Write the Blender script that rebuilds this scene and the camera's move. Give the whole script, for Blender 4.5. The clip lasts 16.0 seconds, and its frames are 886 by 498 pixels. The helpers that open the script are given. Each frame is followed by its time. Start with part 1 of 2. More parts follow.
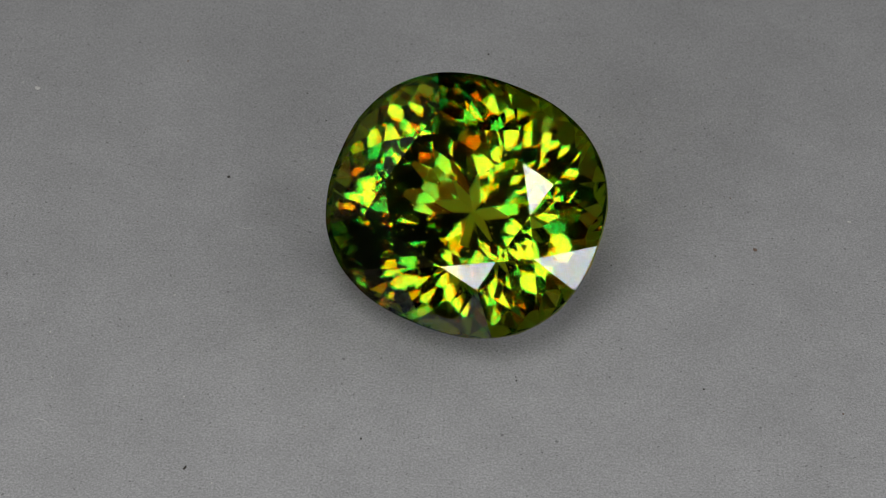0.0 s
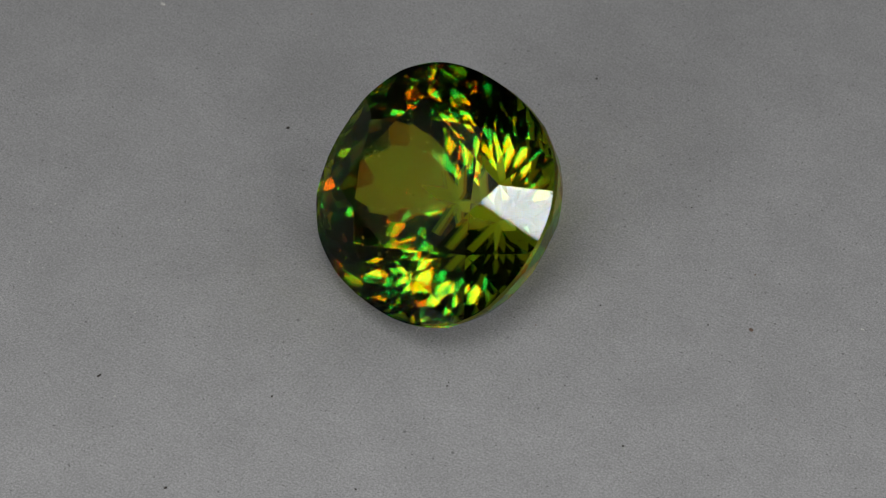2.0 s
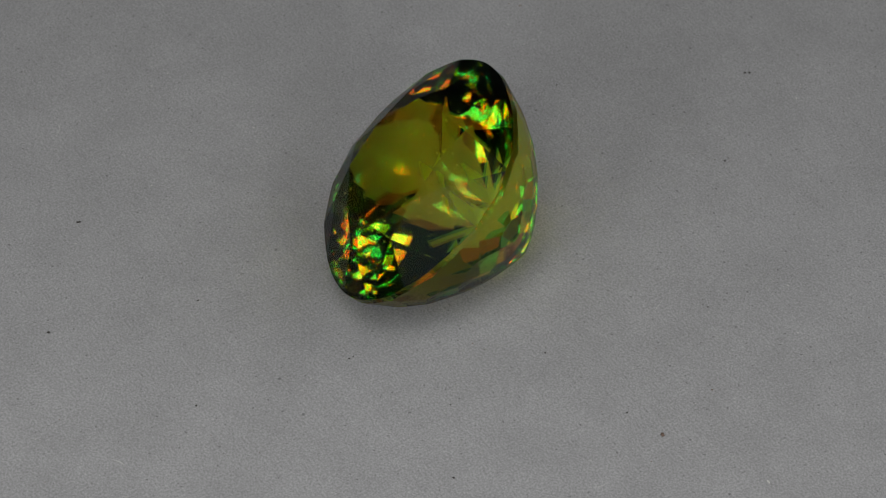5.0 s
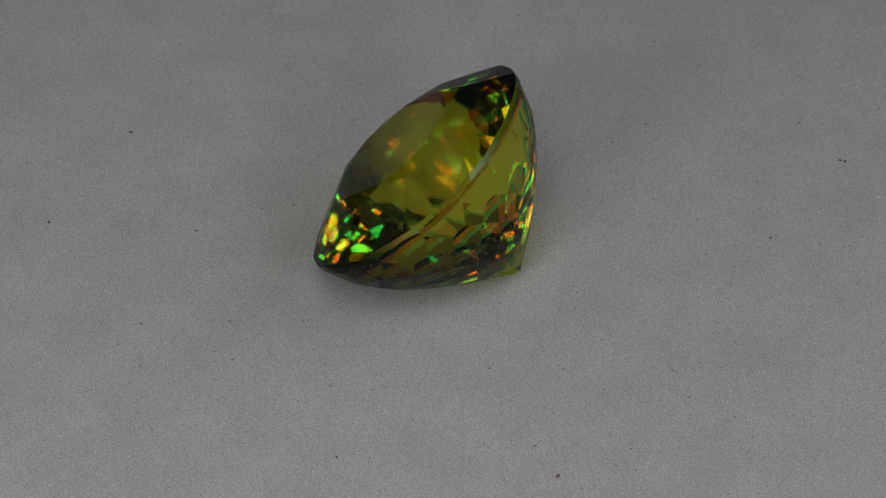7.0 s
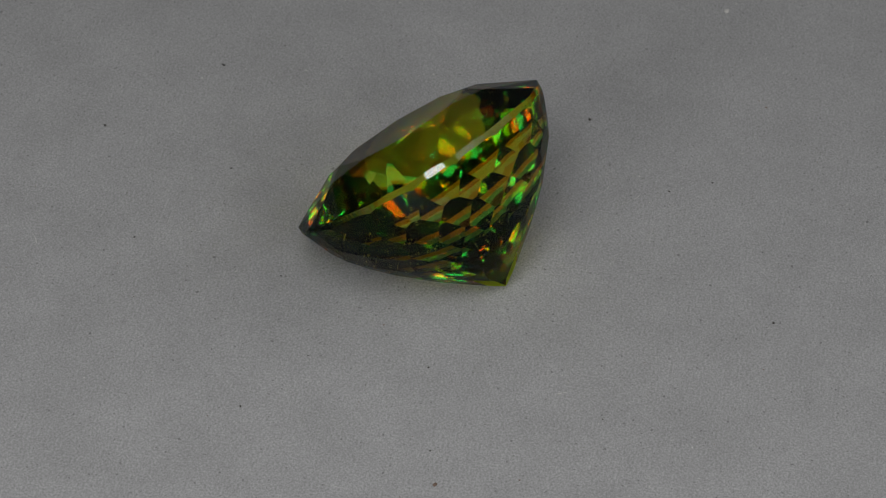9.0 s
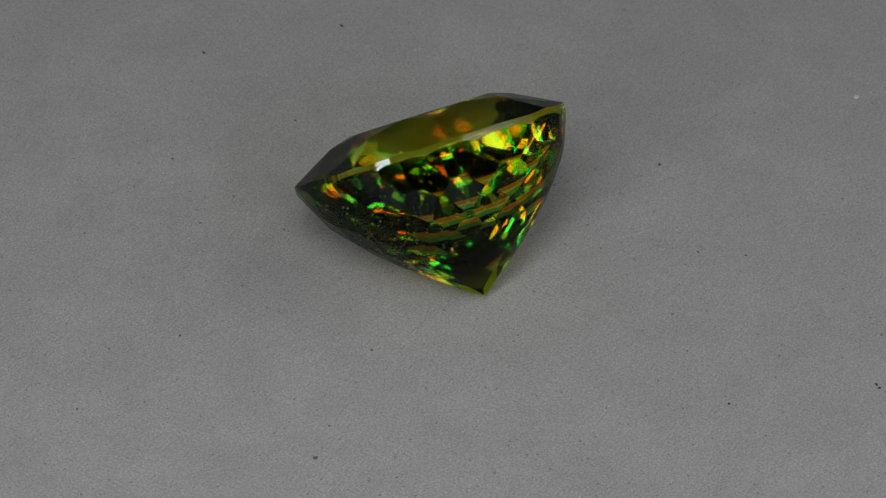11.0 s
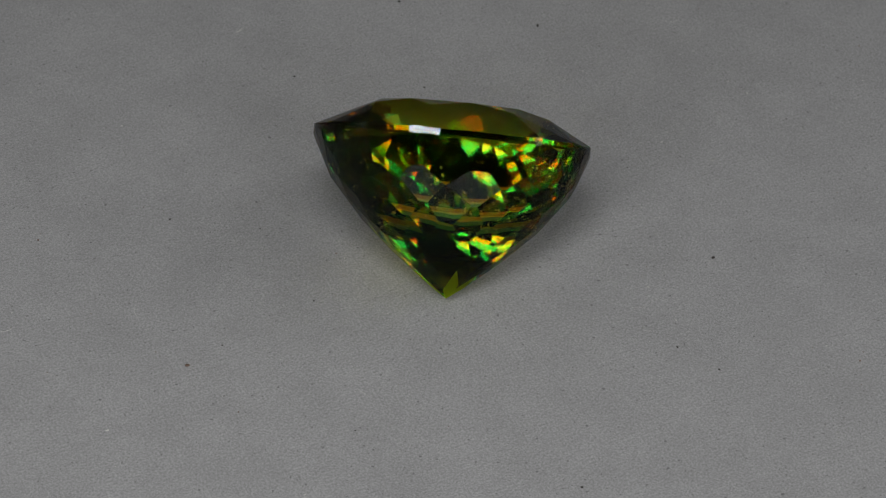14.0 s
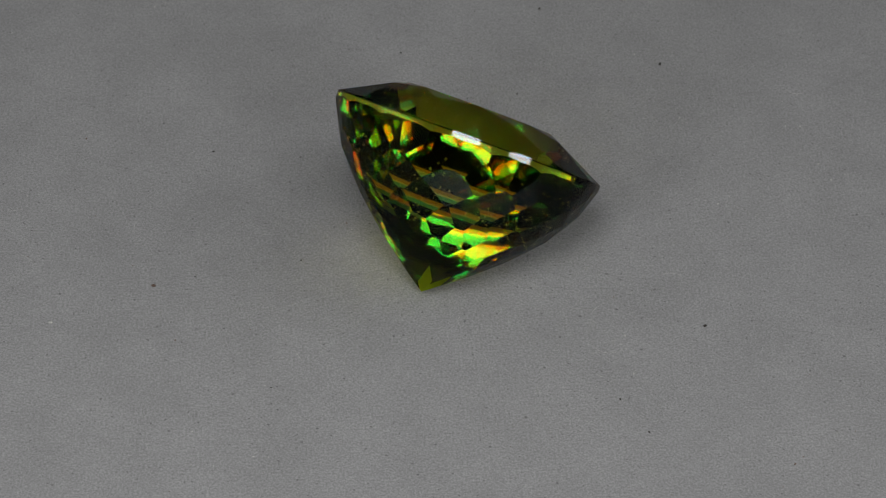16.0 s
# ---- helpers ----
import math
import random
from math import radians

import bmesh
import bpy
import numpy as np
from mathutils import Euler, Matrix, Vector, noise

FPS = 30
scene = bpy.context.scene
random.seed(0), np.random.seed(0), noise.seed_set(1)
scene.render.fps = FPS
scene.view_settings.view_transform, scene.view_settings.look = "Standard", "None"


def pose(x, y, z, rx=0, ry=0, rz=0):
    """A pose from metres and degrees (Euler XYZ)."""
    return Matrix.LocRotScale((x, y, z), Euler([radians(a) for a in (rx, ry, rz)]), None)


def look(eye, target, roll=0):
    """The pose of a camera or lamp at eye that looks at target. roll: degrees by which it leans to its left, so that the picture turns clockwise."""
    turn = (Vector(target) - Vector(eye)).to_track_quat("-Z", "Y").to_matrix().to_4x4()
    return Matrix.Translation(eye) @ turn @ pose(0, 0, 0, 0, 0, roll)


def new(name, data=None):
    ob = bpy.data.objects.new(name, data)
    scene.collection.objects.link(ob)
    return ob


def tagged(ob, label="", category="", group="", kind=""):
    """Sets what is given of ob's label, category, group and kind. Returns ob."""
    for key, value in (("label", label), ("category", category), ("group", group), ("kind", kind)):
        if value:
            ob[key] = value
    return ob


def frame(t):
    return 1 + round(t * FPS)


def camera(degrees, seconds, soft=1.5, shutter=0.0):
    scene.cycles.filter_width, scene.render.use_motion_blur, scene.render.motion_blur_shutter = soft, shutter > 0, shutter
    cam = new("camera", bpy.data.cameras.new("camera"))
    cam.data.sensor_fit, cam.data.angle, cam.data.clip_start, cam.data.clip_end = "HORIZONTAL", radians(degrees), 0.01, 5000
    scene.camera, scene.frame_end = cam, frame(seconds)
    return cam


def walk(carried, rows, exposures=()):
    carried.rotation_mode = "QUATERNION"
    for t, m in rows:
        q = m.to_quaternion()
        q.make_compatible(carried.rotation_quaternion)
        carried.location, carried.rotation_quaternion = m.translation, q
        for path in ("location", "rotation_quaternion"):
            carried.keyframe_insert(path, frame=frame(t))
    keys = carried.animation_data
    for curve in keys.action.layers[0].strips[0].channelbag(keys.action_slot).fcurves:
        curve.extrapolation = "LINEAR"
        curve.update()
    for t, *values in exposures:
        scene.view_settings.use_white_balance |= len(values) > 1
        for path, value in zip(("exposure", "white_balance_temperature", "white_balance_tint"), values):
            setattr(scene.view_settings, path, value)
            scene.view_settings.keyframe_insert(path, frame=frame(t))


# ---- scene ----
cam = camera(18.689, 16.0, soft=1.0)
SCALE = 0.14            # metres from the lens to the turning axis
TURN = -10.9046         # degrees a second, clockwise from above
EYE = Vector((0, -math.cos(0.766225), math.sin(0.766225))) * SCALE
AIM = Vector((-0.0051429, 0.0043418, 0)) * SCALE
VIEW = look(EYE, AIM, 2.847)
walk(cam, [(0.0, VIEW), (16.0, VIEW)], [(0.0, 0.06), (3.0, 0.05), (9.0, -0.05), (16.0, -0.11)])
cam.data.dof.use_dof = True
cam.data.dof.focus_distance = 0.1315
cam.data.dof.aperture_fstop = 190

# ---- light: soft boxes and added fill lights inside an unseen closed grey surround ----
world = bpy.data.worlds.new("dark_surround")
scene.world = world
world.use_nodes = True
world.node_tree.nodes["Background"].inputs[0].default_value = (0.5, 0.5, 0.5, 1)
world.node_tree.nodes["Background"].inputs[1].default_value = 0.02


def soft_box(name, azimuth, elevation, distance, width, height, watts, colour, roll=0.0):
    """azimuth: degrees to the right of the lens, seen from the stone."""
    a, e = radians(azimuth), radians(elevation)
    eye = Vector((math.sin(a) * math.cos(e), -math.cos(a) * math.cos(e), math.sin(e))) * distance
    data = bpy.data.lights.new(name, "AREA")
    data.shape, data.size, data.size_y = "RECTANGLE", width, height
    data.energy, data.color = watts, colour
    lamp = new(name, data)
    lamp.matrix_world = look(eye, (0, 0, 0.006), roll)
    return lamp


soft_box("soft_box", -12, 58.5, 0.15, 0.043, 0.068, 0.079, (1.0, 1.0, 1.0), -22)
soft_box("low_lamp", -32, 28, 0.15, 0.037, 0.056, 0.051, (1.0, 1.0, 1.0), 8)
soft_box("low_lamp", 31, 33, 0.15, 0.046, 0.044, 0.046, (1.0, 1.0, 1.0))
# Unseen fill lights, added to brighten the paper and the stone's inside.
soft_box("unseen_fill", 92, 40, 0.33, 0.28, 0.26, 0.27, (1.0, 1.0, 1.0))
soft_box("unseen_fill", -105, 32, 0.38, 0.40, 0.34, 0.09, (1.0, 1.0, 1.0))
scene.cycles.max_bounces, scene.cycles.transmission_bounces, scene.cycles.glossy_bounces = 24, 24, 24


# ---- materials ----
def material(name):
    m = bpy.data.materials.new(name)
    m.use_nodes = True
    m.node_tree.nodes.clear()
    return m, m.node_tree.nodes, m.node_tree.links


def ramp(nodes, stops):
    r = nodes.new("ShaderNodeValToRGB")
    for i, (at, value) in enumerate(stops):
        e = r.color_ramp.elements[i] if i < 2 else r.color_ramp.elements.new(at)
        e.position = at
        e.color = (*value, 1) if isinstance(value, tuple) else (value, value, value, 1)
    return r


def noise_node(nodes, links, coord, scale, detail=3.0, rough=0.5):
    n = nodes.new("ShaderNodeTexNoise")
    n.inputs["Scale"].default_value = scale
    n.inputs["Detail"].default_value = detail
    n.inputs["Roughness"].default_value = rough
    links.new(coord, n.inputs["Vector"])
    return n


def mix_colour(nodes, links, a, b, factor, blend="MIX"):
    n = nodes.new("ShaderNodeMix")
    n.data_type, n.blend_type = "RGBA", blend
    for socket, value in ((n.inputs[0], factor), (n.inputs[6], a), (n.inputs[7], b)):
        if isinstance(value, (int, float, tuple)):
            socket.default_value = value
        else:
            links.new(value, socket)
    return n.outputs[2]


def paper_material():
    m, nodes, links = material("grey_paper")
    coord = nodes.new("ShaderNodeTexCoord").outputs["Object"]
    out = nodes.new("ShaderNodeOutputMaterial")
    bsdf = nodes.new("ShaderNodeBsdfPrincipled")
    bsdf.inputs["Roughness"].default_value = 0.75
    bsdf.inputs["Specular IOR Level"].default_value = 0.3
    grain = noise_node(nodes, links, coord, 8500, 3, 0.85)
    fine = ramp(nodes, ((0.25, (0.16, 0.16, 0.16)), (0.75, (0.45, 0.45, 0.452))))
    links.new(grain.outputs[0], fine.inputs[0])
    blotch = noise_node(nodes, links, coord, 260, 5, 0.65)
    wide = ramp(nodes, ((0.35, 0.94), (0.65, 1.05)))
    links.new(blotch.outputs[0], wide.inputs[0])
    colour = mix_colour(nodes, links, fine.outputs[0], wide.outputs[0], 1.0, "MULTIPLY")
    cloud = noise_node(nodes, links, coord, 2200, 3, 0.6)
    mottle = ramp(nodes, ((0.35, 0.955), (0.65, 1.03)))
    links.new(cloud.outputs[0], mottle.inputs[0])
    colour = mix_colour(nodes, links, colour, mottle.outputs[0], 1.0, "MULTIPLY")
    pits = noise_node(nodes, links, coord, 4200, 1, 0.5)
    dark = ramp(nodes, ((0.24, 0.55), (0.30, 1.0)))
    links.new(pits.outputs[0], dark.inputs[0])
    colour = mix_colour(nodes, links, colour, dark.outputs[0], 1.0, "MULTIPLY")
    links.new(colour, bsdf.inputs["Base Color"])
    bump = nodes.new("ShaderNodeBump")
    bump.inputs["Strength"].default_value = 0.18
    bump.inputs["Distance"].default_value = 0.00006
    links.new(grain.outputs[0], bump.inputs["Height"])
    links.new(bump.outputs[0], bsdf.inputs["Normal"])
    links.new(bsdf.outputs[0], out.inputs[0])
    return m


def plain_material(name, colour, rough=0.7, spread=0.15, scale=40):
    m, nodes, links = material(name)
    coord = nodes.new("ShaderNodeTexCoord").outputs["Object"]
    out = nodes.new("ShaderNodeOutputMaterial")
    bsdf = nodes.new("ShaderNodeBsdfPrincipled")
    bsdf.inputs["Roughness"].default_value = rough
    n = noise_node(nodes, links, coord, scale, 4, 0.6)
    r = ramp(nodes, ((0.3, tuple(c * (1 - spread) for c in colour)), (0.7, tuple(min(1, c * (1 + spread)) for c in colour))))
    links.new(n.outputs[0], r.inputs[0])
    links.new(r.outputs[0], bsdf.inputs["Base Color"])
    links.new(bsdf.outputs[0], out.inputs[0])
    return m


def gem_material(name="green_titanite", rough=0.0, gain=1.0, frost=0.0):
    """Green-yellow titanite: strong double fire, red bent less than green, and a white outer gloss."""
    m, nodes, links = material(name)
    out = nodes.new("ShaderNodeOutputMaterial")
    coord = nodes.new("ShaderNodeTexCoord").outputs["Object"]
    zone = noise_node(nodes, links, coord, 260, 2, 0.5)
    total = None
    for ior, haze, pale, deep, shine in ((1.832, 0.010, (0.77, 0.30, 0.0), (0.71, 0.27, 0.0), (0.46, 0.20, 0.07)),
                                         (1.948, 0.010, (0.10, 0.58, 0.24), (0.08, 0.53, 0.20), (0.09, 0.34, 0.36)),
                                         (1.890, 0.220, (0.075, 0.09, 0.015), (0.07, 0.08, 0.015), (0.09, 0.10, 0.09))):
        normal_gloss = ((ior - 1) / (ior + 1)) ** 2
        r = ramp(nodes, ((0.35, tuple(gain * c for c in pale)), (0.65, tuple(gain * c for c in deep))))
        links.new(zone.outputs[0], r.inputs[0])
        bend = nodes.new("ShaderNodeBsdfRefraction")
        gloss = nodes.new("ShaderNodeBsdfGlossy")
        fresnel = nodes.new("ShaderNodeFresnel")
        mix = nodes.new("ShaderNodeMixShader")
        bend.inputs["IOR"].default_value = fresnel.inputs["IOR"].default_value = ior
        bend.inputs["Roughness"].default_value, gloss.inputs["Roughness"].default_value = max(rough, haze), rough * 0.5
        sheen = ramp(nodes, ((at, (kr * shine[0], kg * shine[1], kb * shine[2])) for at, kr, kg, kb in
                             ((normal_gloss * 1.008, 1.3, 1.3, 1.65), (normal_gloss * 1.05, 0.22, 0.22, 0.28), (0.17, 0.35, 0.35, 0.45), (0.30, 0.6, 0.6, 0.75),
                              (0.93, 0.9, 0.9, 1.1), (0.985, 0.62, 0.70, 0.62))))
        links.new(fresnel.outputs[0], sheen.inputs[0])
        links.new(sheen.outputs[0], gloss.inputs["Color"])
        links.new(r.outputs[0], bend.inputs["Color"])
        links.new(fresnel.outputs[0], mix.inputs[0])
        links.new(bend.outputs[0], mix.inputs[1])
        links.new(gloss.outputs[0], mix.inputs[2])
        if total is None:
            total = mix.outputs[0]
        else:
            both = nodes.new("ShaderNodeAddShader")
            links.new(total, both.inputs[0])
            links.new(mix.outputs[0], both.inputs[1])
            total = both.outputs[0]
    # Bright translucent tint stands in for light gathered in the frosted tip.
    if frost:
        glow = nodes.new("ShaderNodeBsdfTranslucent")
        glow.inputs["Color"].default_value = (0.80, 0.95, 0.14, 1)
        mix = nodes.new("ShaderNodeMixShader")
        mix.inputs[0].default_value = frost
        links.new(total, mix.inputs[1])
        links.new(glow.outputs[0], mix.inputs[2])
        total = mix.outputs[0]
    links.new(total, out.inputs[0])
    return m


PAPER = paper_material()
GEM = gem_material()
# frosted tip, its glow of gathered light put into the tint
GEM_WORN_GLOW = gem_material("worn_glowing_tip", 0.2, 1.15, 0.9)
# for the unseen surround: grey, pale to bounce light, black to darken reflections
SURROUND = plain_material("unseen_surround", (0.20, 0.20, 0.20), 0.9, 0.1, 30)
BOUNCE_PALE = plain_material("pale_bounce", (0.50, 0.50, 0.50), 0.9, 0.05, 30)
BLOCK_BLACK = plain_material("black_light_block", (0.03, 0.03, 0.03), 0.9, 0.2, 30)
PLATTER = plain_material("black_plastic", (0.03, 0.03, 0.032), 0.45, 0.2, 200)
TABLE = plain_material("grey_laminate", (0.07, 0.07, 0.072), 0.5, 0.2, 60)
DUST_DARK = plain_material("dark_dust", (0.05, 0.045, 0.04), 0.9, 0.4, 4000)
DUST_BROWN = plain_material("brown_dust", (0.16, 0.11, 0.085), 0.9, 0.3, 4000)
DUST_PALE = plain_material("pale_dust", (0.50, 0.49, 0.47), 0.9, 0.2, 4000)
FLECK = plain_material("pale_inclusion", (0.55, 0.50, 0.25), 0.6, 0.3, 4000)
FLECK_DARK = plain_material("dark_inclusion", (0.03, 0.03, 0.01), 0.6, 0.3, 4000)


def mesh_of(name, bm, mat):
    me = bpy.data.meshes.new(name)
    bm.to_mesh(me)
    bm.free()
    me.materials.append(mat)
    return me


def part(name, bm, mat, parent, label=""):
    ob = new(name, mesh_of(name, bm, mat))
    ob.parent = parent
    return tagged(ob, label)


# ---- setting: table, and unseen walls added to shape the light ----
def slab(name, x0, x1, y0, y1, z0, z1, mat, label, category):
    bm = bmesh.new()
    bmesh.ops.create_cube(bm, size=1)
    for v in bm.verts:
        v.co = Vector(((x0, x1)[v.co.x > 0], (y0, y1)[v.co.y > 0], (z0, z1)[v.co.z > 0]))
    bmesh.ops.bevel(bm, geom=bm.edges[:], offset=0.002, segments=2, affect="EDGES")
    return tagged(new(name, mesh_of(name, bm, mat)), label, category, kind="structure")


T = 0.45
slab("table", -0.6, 0.6, -0.6, 0.6, -0.06, -0.03, TABLE, "grey laminate table top under the turntable", "table")
# Added out of view: pale walls brighten the stone's reflections, the black one dims them.
slab("bounce_north", -T, T, T, T + 0.01, -0.03, 0.6, BOUNCE_PALE, "plain pale grey unseen wall, added to bounce light", "wall")
slab("light_block_south", -T, T, -T - 0.01, -T, -0.03, 0.6, BLOCK_BLACK, "plain black unseen wall behind the camera, added to darken reflections", "wall")
slab("surround_east", T, T + 0.01, -T - 0.01, T + 0.01, -0.03, 0.6, SURROUND, "plain grey unseen wall, added to close off the light", "wall")
slab("bounce_west", -T - 0.01, -T, -T - 0.01, T + 0.01, -0.03, 0.6, BOUNCE_PALE, "plain pale grey unseen wall, added to bounce light", "wall")
slab("ceiling", -T - 0.01, T + 0.01, -T - 0.01, T + 0.01, 0.6, 0.61, SURROUND, "plain grey unseen top, added to close off the light", "ceiling")


# ---- turntable ----
def disc(radius, z0, z1, bevel, segments=128):
    bm = bmesh.new()
    bmesh.ops.create_cone(bm, cap_ends=True, segments=segments, radius1=radius, radius2=radius, depth=z1 - z0)
    bmesh.ops.translate(bm, verts=bm.verts, vec=(0, 0, (z0 + z1) / 2))
    rim = [e for e in bm.edges if abs(e.verts[0].co.z - e.verts[1].co.z) < 1e-6 and len(e.link_faces) == 2]
    bmesh.ops.bevel(bm, geom=rim, offset=bevel, segments=2, affect="EDGES")
    return bm


turntable = tagged(new("turntable"), "slowly turning display turntable covered with grey paper", "turntable")
part("foot", disc(0.045, -0.030, -0.012, 0.001), PLATTER, turntable, "black plastic foot")
part("platter", disc(0.062, -0.012, -0.0004, 0.001), PLATTER, turntable, "black plastic platter")
paper = part("paper_sheet", disc(0.060, -0.0004, 0.0, 0.0001), PAPER, turntable, "matt grey fine-grained paper disc with dust specks")


def grain(bm, x, y, size, rng, stretch=1.0):
    """An uneven crumb of dust, lying on the paper."""
    m = Matrix.Translation((x, y, size * 0.22)) @ Matrix.Rotation(rng.uniform(0, 6.28), 4, "Z") @ Matrix.Diagonal((size * stretch, size, size * 0.5, 1))
    made = bmesh.ops.create_icosphere(bm, subdivisions=1, radius=0.5, matrix=m)
    for v in made["verts"]:
        v.co += Vector((rng.uniform(-1, 1), rng.uniform(-1, 1), rng.uniform(-0.3, 0.3))) * size * 0.12


def dust():
    rng = random.Random(5)
    specks = (  # place on the paper, size, stretch, material
        (-0.0429, -0.1467, 1.9, 1.2, DUST_DARK), (0.1117, 0.0129, 2.4, 1.3, DUST_BROWN), (0.0612, -0.0427, 1.0, 1.1, DUST_DARK),
        (0.1481, 0.0311, 1.6, 1.9, DUST_PALE), (0.0236, -0.0613, 1.1, 1.2, DUST_DARK), (0.0576, 0.0004, 1.2, 1.3, DUST_DARK),
        (-0.0297, 0.1585, 1.6, 1.5, DUST_DARK), (0.0692, 0.0648, 1.1, 1.0, DUST_DARK), (-0.0538, 0.0730, 1.3, 1.2, DUST_DARK),
        (-0.0623, 0.0888, 1.1, 1.5, DUST_DARK), (-0.1682, 0.0829, 3.6, 1.2, DUST_PALE), (-0.0296, -0.0930, 1.4, 1.1, DUST_DARK),
        (0.0154, -0.1190, 1.3, 1.1, DUST_DARK), (0.0903, -0.0604, 1.4, 1.2, DUST_DARK), (0.0966, 0.0084, 1.1, 1.0, DUST_DARK),
        (-0.0884, 0.0374, 2.0, 1.2, DUST_DARK), (0.0085, 0.1191, 1.5, 1.2, DUST_DARK), (0.0234, -0.0594, 1.1, 1.0, DUST_DARK),
        (-0.0888, -0.1108, 1.6, 2.4, DUST_DARK), (-0.0288, 0.1601, 1.7, 1.3, DUST_DARK), (0.1033, 0.0408, 1.2, 1.1, DUST_BROWN),
        (-0.0927, -0.0778, 1.0, 1.8, DUST_PALE))
    for x, y, size, stretch, mat in specks:
        bm = bmesh.new()
        grain(bm, x * SCALE, y * SCALE, size * 0.000085, rng, stretch)
        part("dust_speck", bm, mat, paper)
    bm = bmesh.new()
    for i in range(18):   # short paper fibres
        r, a, turn = 0.036 * math.sqrt(rng.random()), rng.uniform(0, 6.2832), rng.uniform(0, 3.1416)
        length, thick = rng.uniform(0.0006, 0.0016), rng.uniform(0.000008, 0.000014)
        m = Matrix.Translation((r * math.cos(a), r * math.sin(a), thick * 0.4)) @ Matrix.Rotation(turn, 4, "Z")
        rows = []
        bow = rng.uniform(-0.25, 0.25) * length
        for k in range(7):
            u = k / 6 - 0.5
            w = thick * (1.2 - 2 * abs(u))
            y = bow * (0.25 - u * u) * 4
            rows.append([bm.verts.new(m @ Vector((u * length, y + dy * w, dz * w))) for dy, dz in ((-1, -0.4), (0, 0.6), (1, -0.4))])
        for low, top in zip(rows, rows[1:]):
            for q in range(3):
                bm.faces.new((low[q], low[(q + 1) % 3], top[(q + 1) % 3], top[q]))
    tagged(part("paper_fibres", bm, DUST_PALE, paper), kind="stuff")
    for name, mat, count in (("dark_grit", DUST_BROWN, 420), ("pale_grit", DUST_PALE, 700)):
        bm = bmesh.new()
        for i in range(count):
            r, a = 0.044 * math.sqrt(rng.random()), rng.uniform(0, 6.2832)
            grain(bm, r * math.cos(a), r * math.sin(a), rng.uniform(0.00003, 0.00008) * (1.3 if rng.random() < 0.08 else 0.65), rng, rng.uniform(1, 2))
        tagged(part(name, bm, mat, paper), kind="stuff")


dust()

# ---- gemstone ----
A, B, POWER = 0.050426 * SCALE, 0.045651 * SCALE, 2.3256   # cushion outline
GIRDLE = 0.0014 * SCALE
CROWN = 0.0110 * SCALE
TABLE_SIZE, STAR_SIZE, STAR_HEIGHT = (0.54, 0.555), 0.70, 0.79
KITES = [radians(a + 90 * k) for k in range(4) for a in (8.3, 51.5)]      # azimuths of the crown's main facets
STARS = [radians(a + 90 * k) for k in range(4) for a in (32.0, 72.0)]     # and of the star facets between them
DEPTH, BULGE, BULGE_2 = 0.057288 * SCALE, 0.73648, -0.09465
CULET = (-0.0030325 * SCALE, 0.00065 * SCALE)


def rim(angle, power=POWER):
    c, s = math.cos(angle), math.sin(angle)
    return (abs(c) ** power + abs(s) ** power) ** (-1 / power)


def pavilion_point(angle, s):
    k = (1 - s) * (1 + BULGE * s + BULGE_2 * s * s)
    r = rim(angle) * k
    return Vector((A * r * math.cos(angle) + CULET[0] * s, B * r * math.sin(angle) + CULET[1] * s, -GIRDLE / 2 - DEPTH * s))


def crown_point(azimuth, size, height):
    return Vector((A * size * math.cos(azimuth), B * size * math.sin(azimuth), GIRDLE / 2 + CROWN * height))


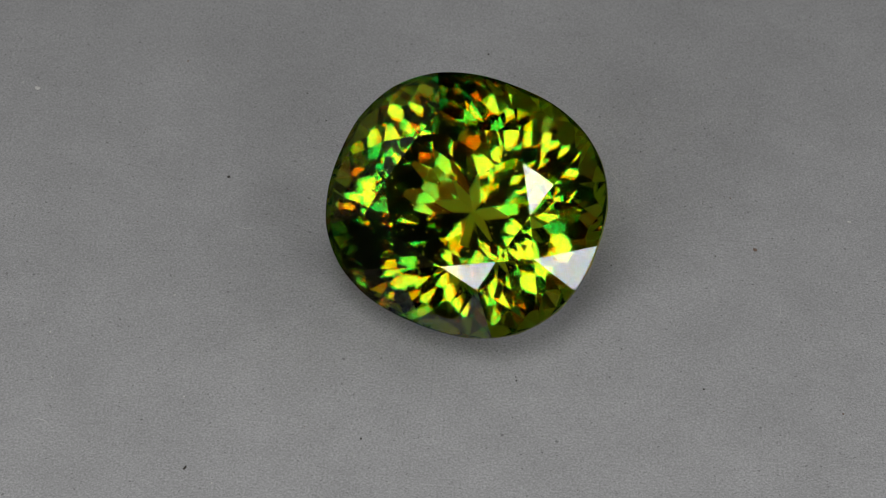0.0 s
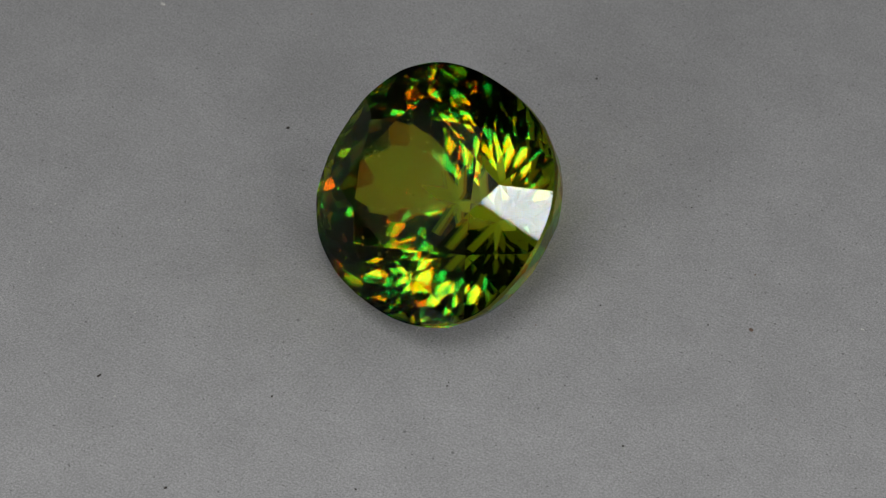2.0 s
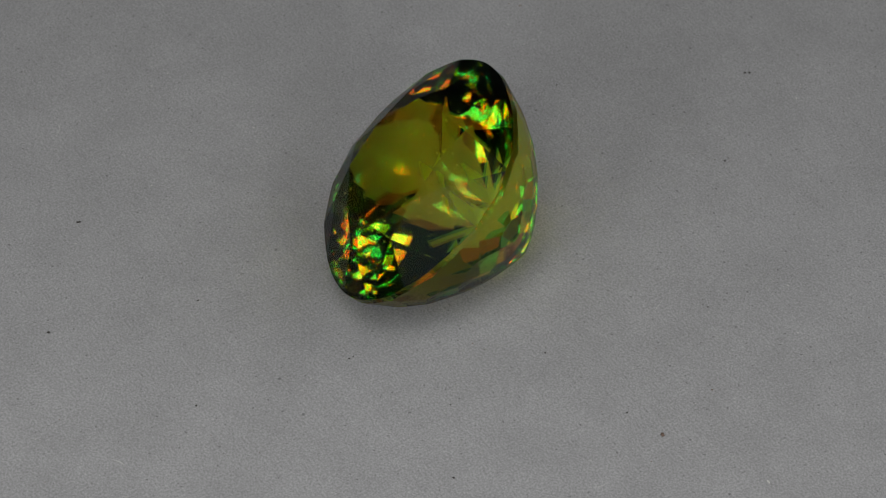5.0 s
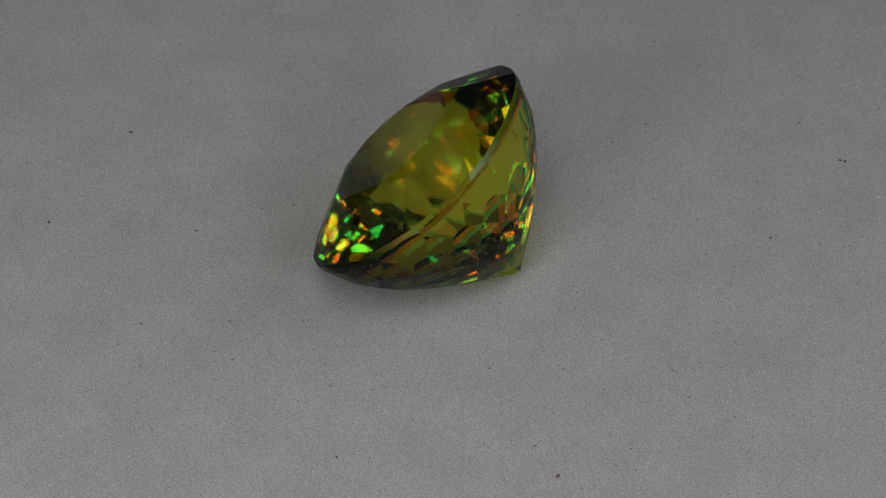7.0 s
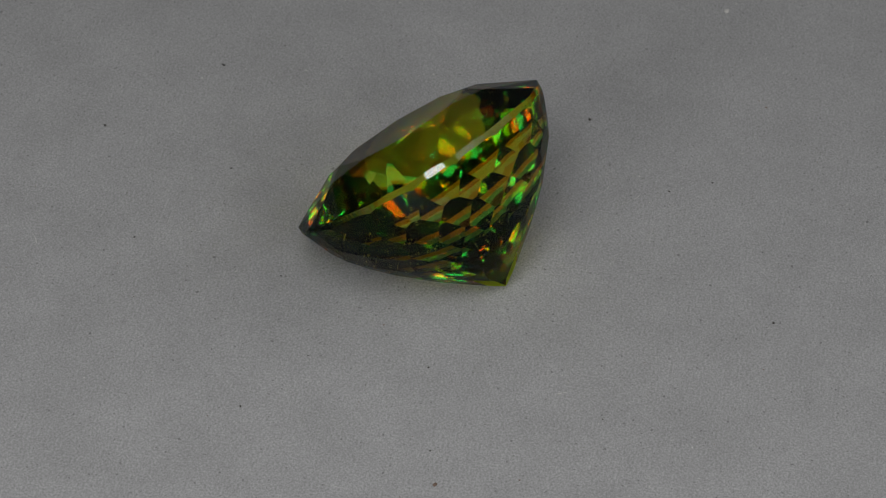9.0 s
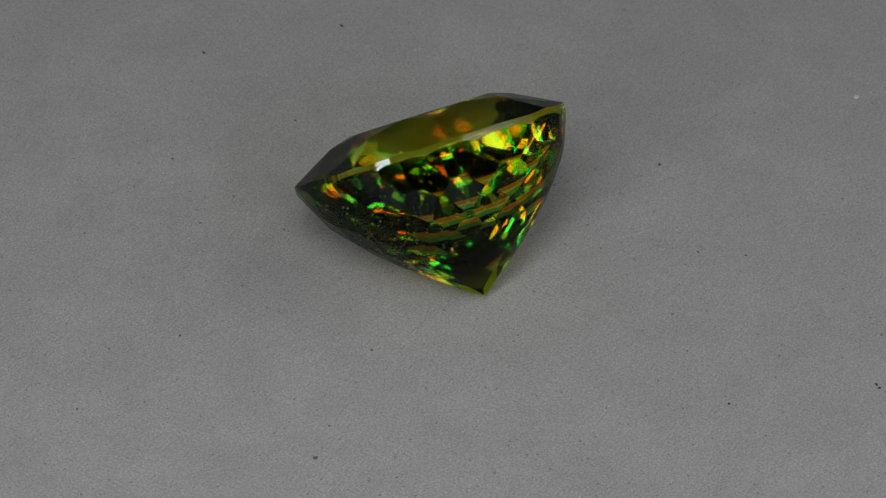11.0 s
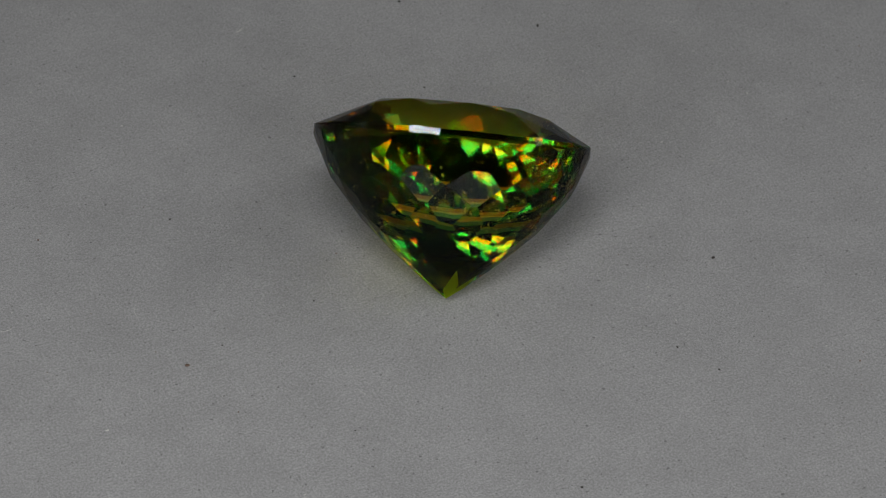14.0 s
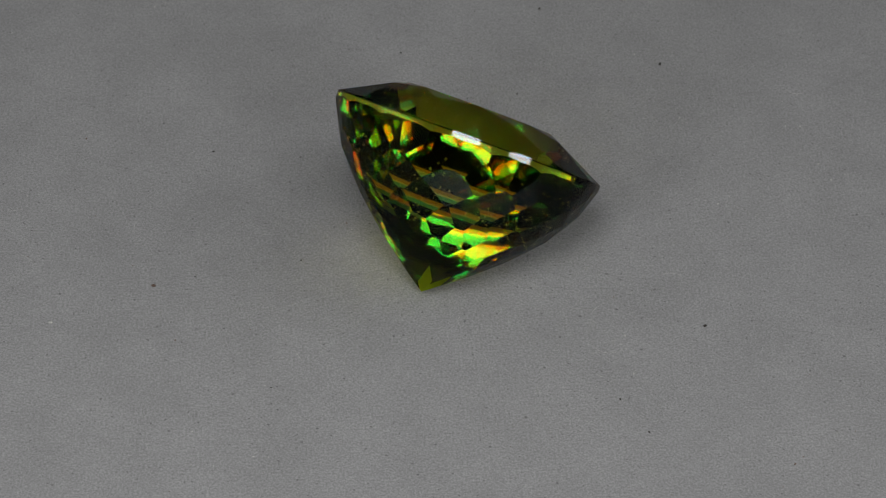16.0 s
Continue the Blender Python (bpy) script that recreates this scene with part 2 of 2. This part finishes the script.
def facet_planes():
    """Point and outward normal of each cut: a brilliant crown over a pavilion of sixteen-fold rhombic rows."""
    cuts = [(Vector((0, 0, GIRDLE / 2 + CROWN)), Vector((0, 0, 1)))]

    def through_three(p, q, r):
        n = (q - p).cross(r - p).normalized()
        cuts.append((p, -n if n.z < 0 else n))

    for k in range(8):
        kite, star, last, after = KITES[k], STARS[k], STARS[k - 1], KITES[(k + 1) % 8]
        corner, next_corner = crown_point(kite, TABLE_SIZE[k % 2], 1), crown_point(after, TABLE_SIZE[1 - k % 2], 1)
        tip, last_tip = crown_point(star, STAR_SIZE, STAR_HEIGHT), crown_point(last, STAR_SIZE, STAR_HEIGHT)
        foot, star_foot, next_foot = (crown_point(z, rim(z), 0) for z in (kite, star, after))
        through_three(corner, next_corner, tip)
        through_three(corner, tip, last_tip)
        through_three(tip, foot, star_foot)
        through_three(tip, star_foot, next_foot)
    rng = random.Random(3)
    mains = sorted(z % (2 * math.pi) for z in KITES + STARS)
    gaps = [((mains + [mains[0] + 2 * math.pi])[i + 1] - z) for i, z in enumerate(mains)]
    between = [z + g / 2 for z, g in zip(mains, gaps)]

    def cut_rhomb(top, left, right, low, centre):
        normal = (right - left).cross(top - low).normalized()
        normal = -normal if normal.dot(centre) < 0 else normal
        skew = Vector((rng.uniform(-1, 1), rng.uniform(-1, 1), rng.uniform(-1, 1))) * 0.012   # cut by hand
        cuts.append((centre * 1.004, (normal + skew).normalized()))

    levels = (0.0, 0.20, 0.33, 0.45, 0.56, 0.66, 0.75, 0.83, 0.90, 0.96)
    for i in range(16):
        here, mid, gone = mains[i], between[i], between[i - 1]
        for side in (mid, gone):      # the pair of long facets under the girdle
            p, q, r = pavilion_point(here, 0.0), pavilion_point((here + 2 * side) / 3 if abs(here - side) < 1 else here - 0.08, 0.0), pavilion_point(here, levels[1])
            n = (q - p).cross(r - p).normalized()
            cuts.append((p * 1.010, -n if n.dot(p) < 0 else n))
        for row in range(8):
            if row > 6 and i % 2:
                continue
            az = (mid, here)[row % 2]
            wide = 0.39 if row > 6 else gaps[i] / 2
            cut_rhomb(pavilion_point(az, levels[row]), pavilion_point(az - wide, levels[row + 1]), pavilion_point(az + wide, levels[row + 1]),
                      pavilion_point(az, levels[row + 2]), pavilion_point(az, levels[row + 1]))
    return cuts


def gemstone():
    """A rough blank with the girdle's outline, cut facet by facet."""
    unit = 1000.0
    bm = bmesh.new()
    ring = [(A * rim(i * math.pi / 60) * math.cos(i * math.pi / 60), B * rim(i * math.pi / 60) * math.sin(i * math.pi / 60)) for i in range(120)]
    low = [bm.verts.new((x * unit, y * unit, -DEPTH * 1.3 * unit)) for x, y in ring]
    top = [bm.verts.new((x * unit, y * unit, CROWN * 2 * unit)) for x, y in ring]
    bm.faces.new(low[::-1])
    bm.faces.new(top)
    for i in range(120):
        j = (i + 1) % 120
        bm.faces.new((low[i], low[j], top[j], top[i]))
    for place, normal in facet_planes():
        cut = bmesh.ops.bisect_plane(bm, geom=bm.verts[:] + bm.edges[:] + bm.faces[:], dist=1e-5, plane_co=place * unit, plane_no=normal, clear_outer=True)
        edges = [g for g in cut["geom_cut"] if isinstance(g, bmesh.types.BMEdge)]
        if len(edges) > 2:
            bmesh.ops.contextual_create(bm, geom=edges)
    bmesh.ops.recalc_face_normals(bm, faces=bm.faces[:])
    bmesh.ops.scale(bm, verts=bm.verts, vec=(1 / unit,) * 3)
    tip = min(v.co.z for v in bm.verts)
    for f in bm.faces:
        # the lowest facets get the frosted material with the glow in its colour
        f.material_index = 1 if f.calc_center_median().z < tip + 0.085 * DEPTH else 0
    stone = new("gemstone", mesh_of("gemstone", bm, GEM))
    stone.data.materials.append(GEM_WORN_GLOW)
    tagged(stone, "faceted cushion-cut green-yellow titanite gemstone leaning on its pavilion", "gemstone")
    rng = random.Random(11)
    for name, mat, count, size in (("pale_inclusions", FLECK, 70, 0.00006), ("dark_inclusions", FLECK_DARK, 16, 0.00005)):
        bm = bmesh.new()
        for i in range(count):
            s, a, r = rng.uniform(0.02, 0.35), rng.uniform(0, 6.28), rng.uniform(0, 0.4) ** 0.5
            p = pavilion_point(a, s)
            spot = Vector((p.x * r, p.y * r, p.z))
            d = size * rng.uniform(0.5, 1.6)
            m = Matrix.Translation(spot) @ Euler((rng.uniform(0, 3), rng.uniform(0, 3), 0)).to_matrix().to_4x4() @ Matrix.Diagonal((d, d, d * rng.uniform(1, 2.5), 1))
            bmesh.ops.create_icosphere(bm, subdivisions=1, radius=0.5, matrix=m)
        tagged(part(name, bm, mat, stone), kind="stuff")
    return stone


stone = gemstone()


def rest(rx, ry, rz, x, y, z):
    """A resting pose on the paper, from a rotation vector and a place in units of SCALE."""
    turn = Vector((rx, ry, rz))
    return Matrix.Translation(Vector((x, y, z)) * SCALE) @ Matrix.Rotation(turn.length, 4, turn.normalized())


LEAN_FIRST = rest(0.6957, -0.1234, -0.4146, 0.0019, -0.0211, 0.0469)
LEAN_THEN = rest(0.74699, -0.25121, -0.38787, -0.003999, -0.016322, 0.044566)


def motions():
    times = [i * 0.5 for i in range(33)]
    walk(turntable, [(t, pose(0, 0, 0, 0, 0, TURN * t)) for t in times])
    rows = []
    for t in sorted(times + [0.6, 0.65, 0.7, 0.8, 0.9]):
        slip = min(1, max(0, {0.65: 0.05, 0.7: 0.25, 0.8: 0.95}.get(t, 0 if t < 0.7 else 1)))
        rows.append((t, pose(0, 0, 0, 0, 0, TURN * t) @ LEAN_FIRST.lerp(LEAN_THEN, slip)))
    walk(stone, rows)


motions()
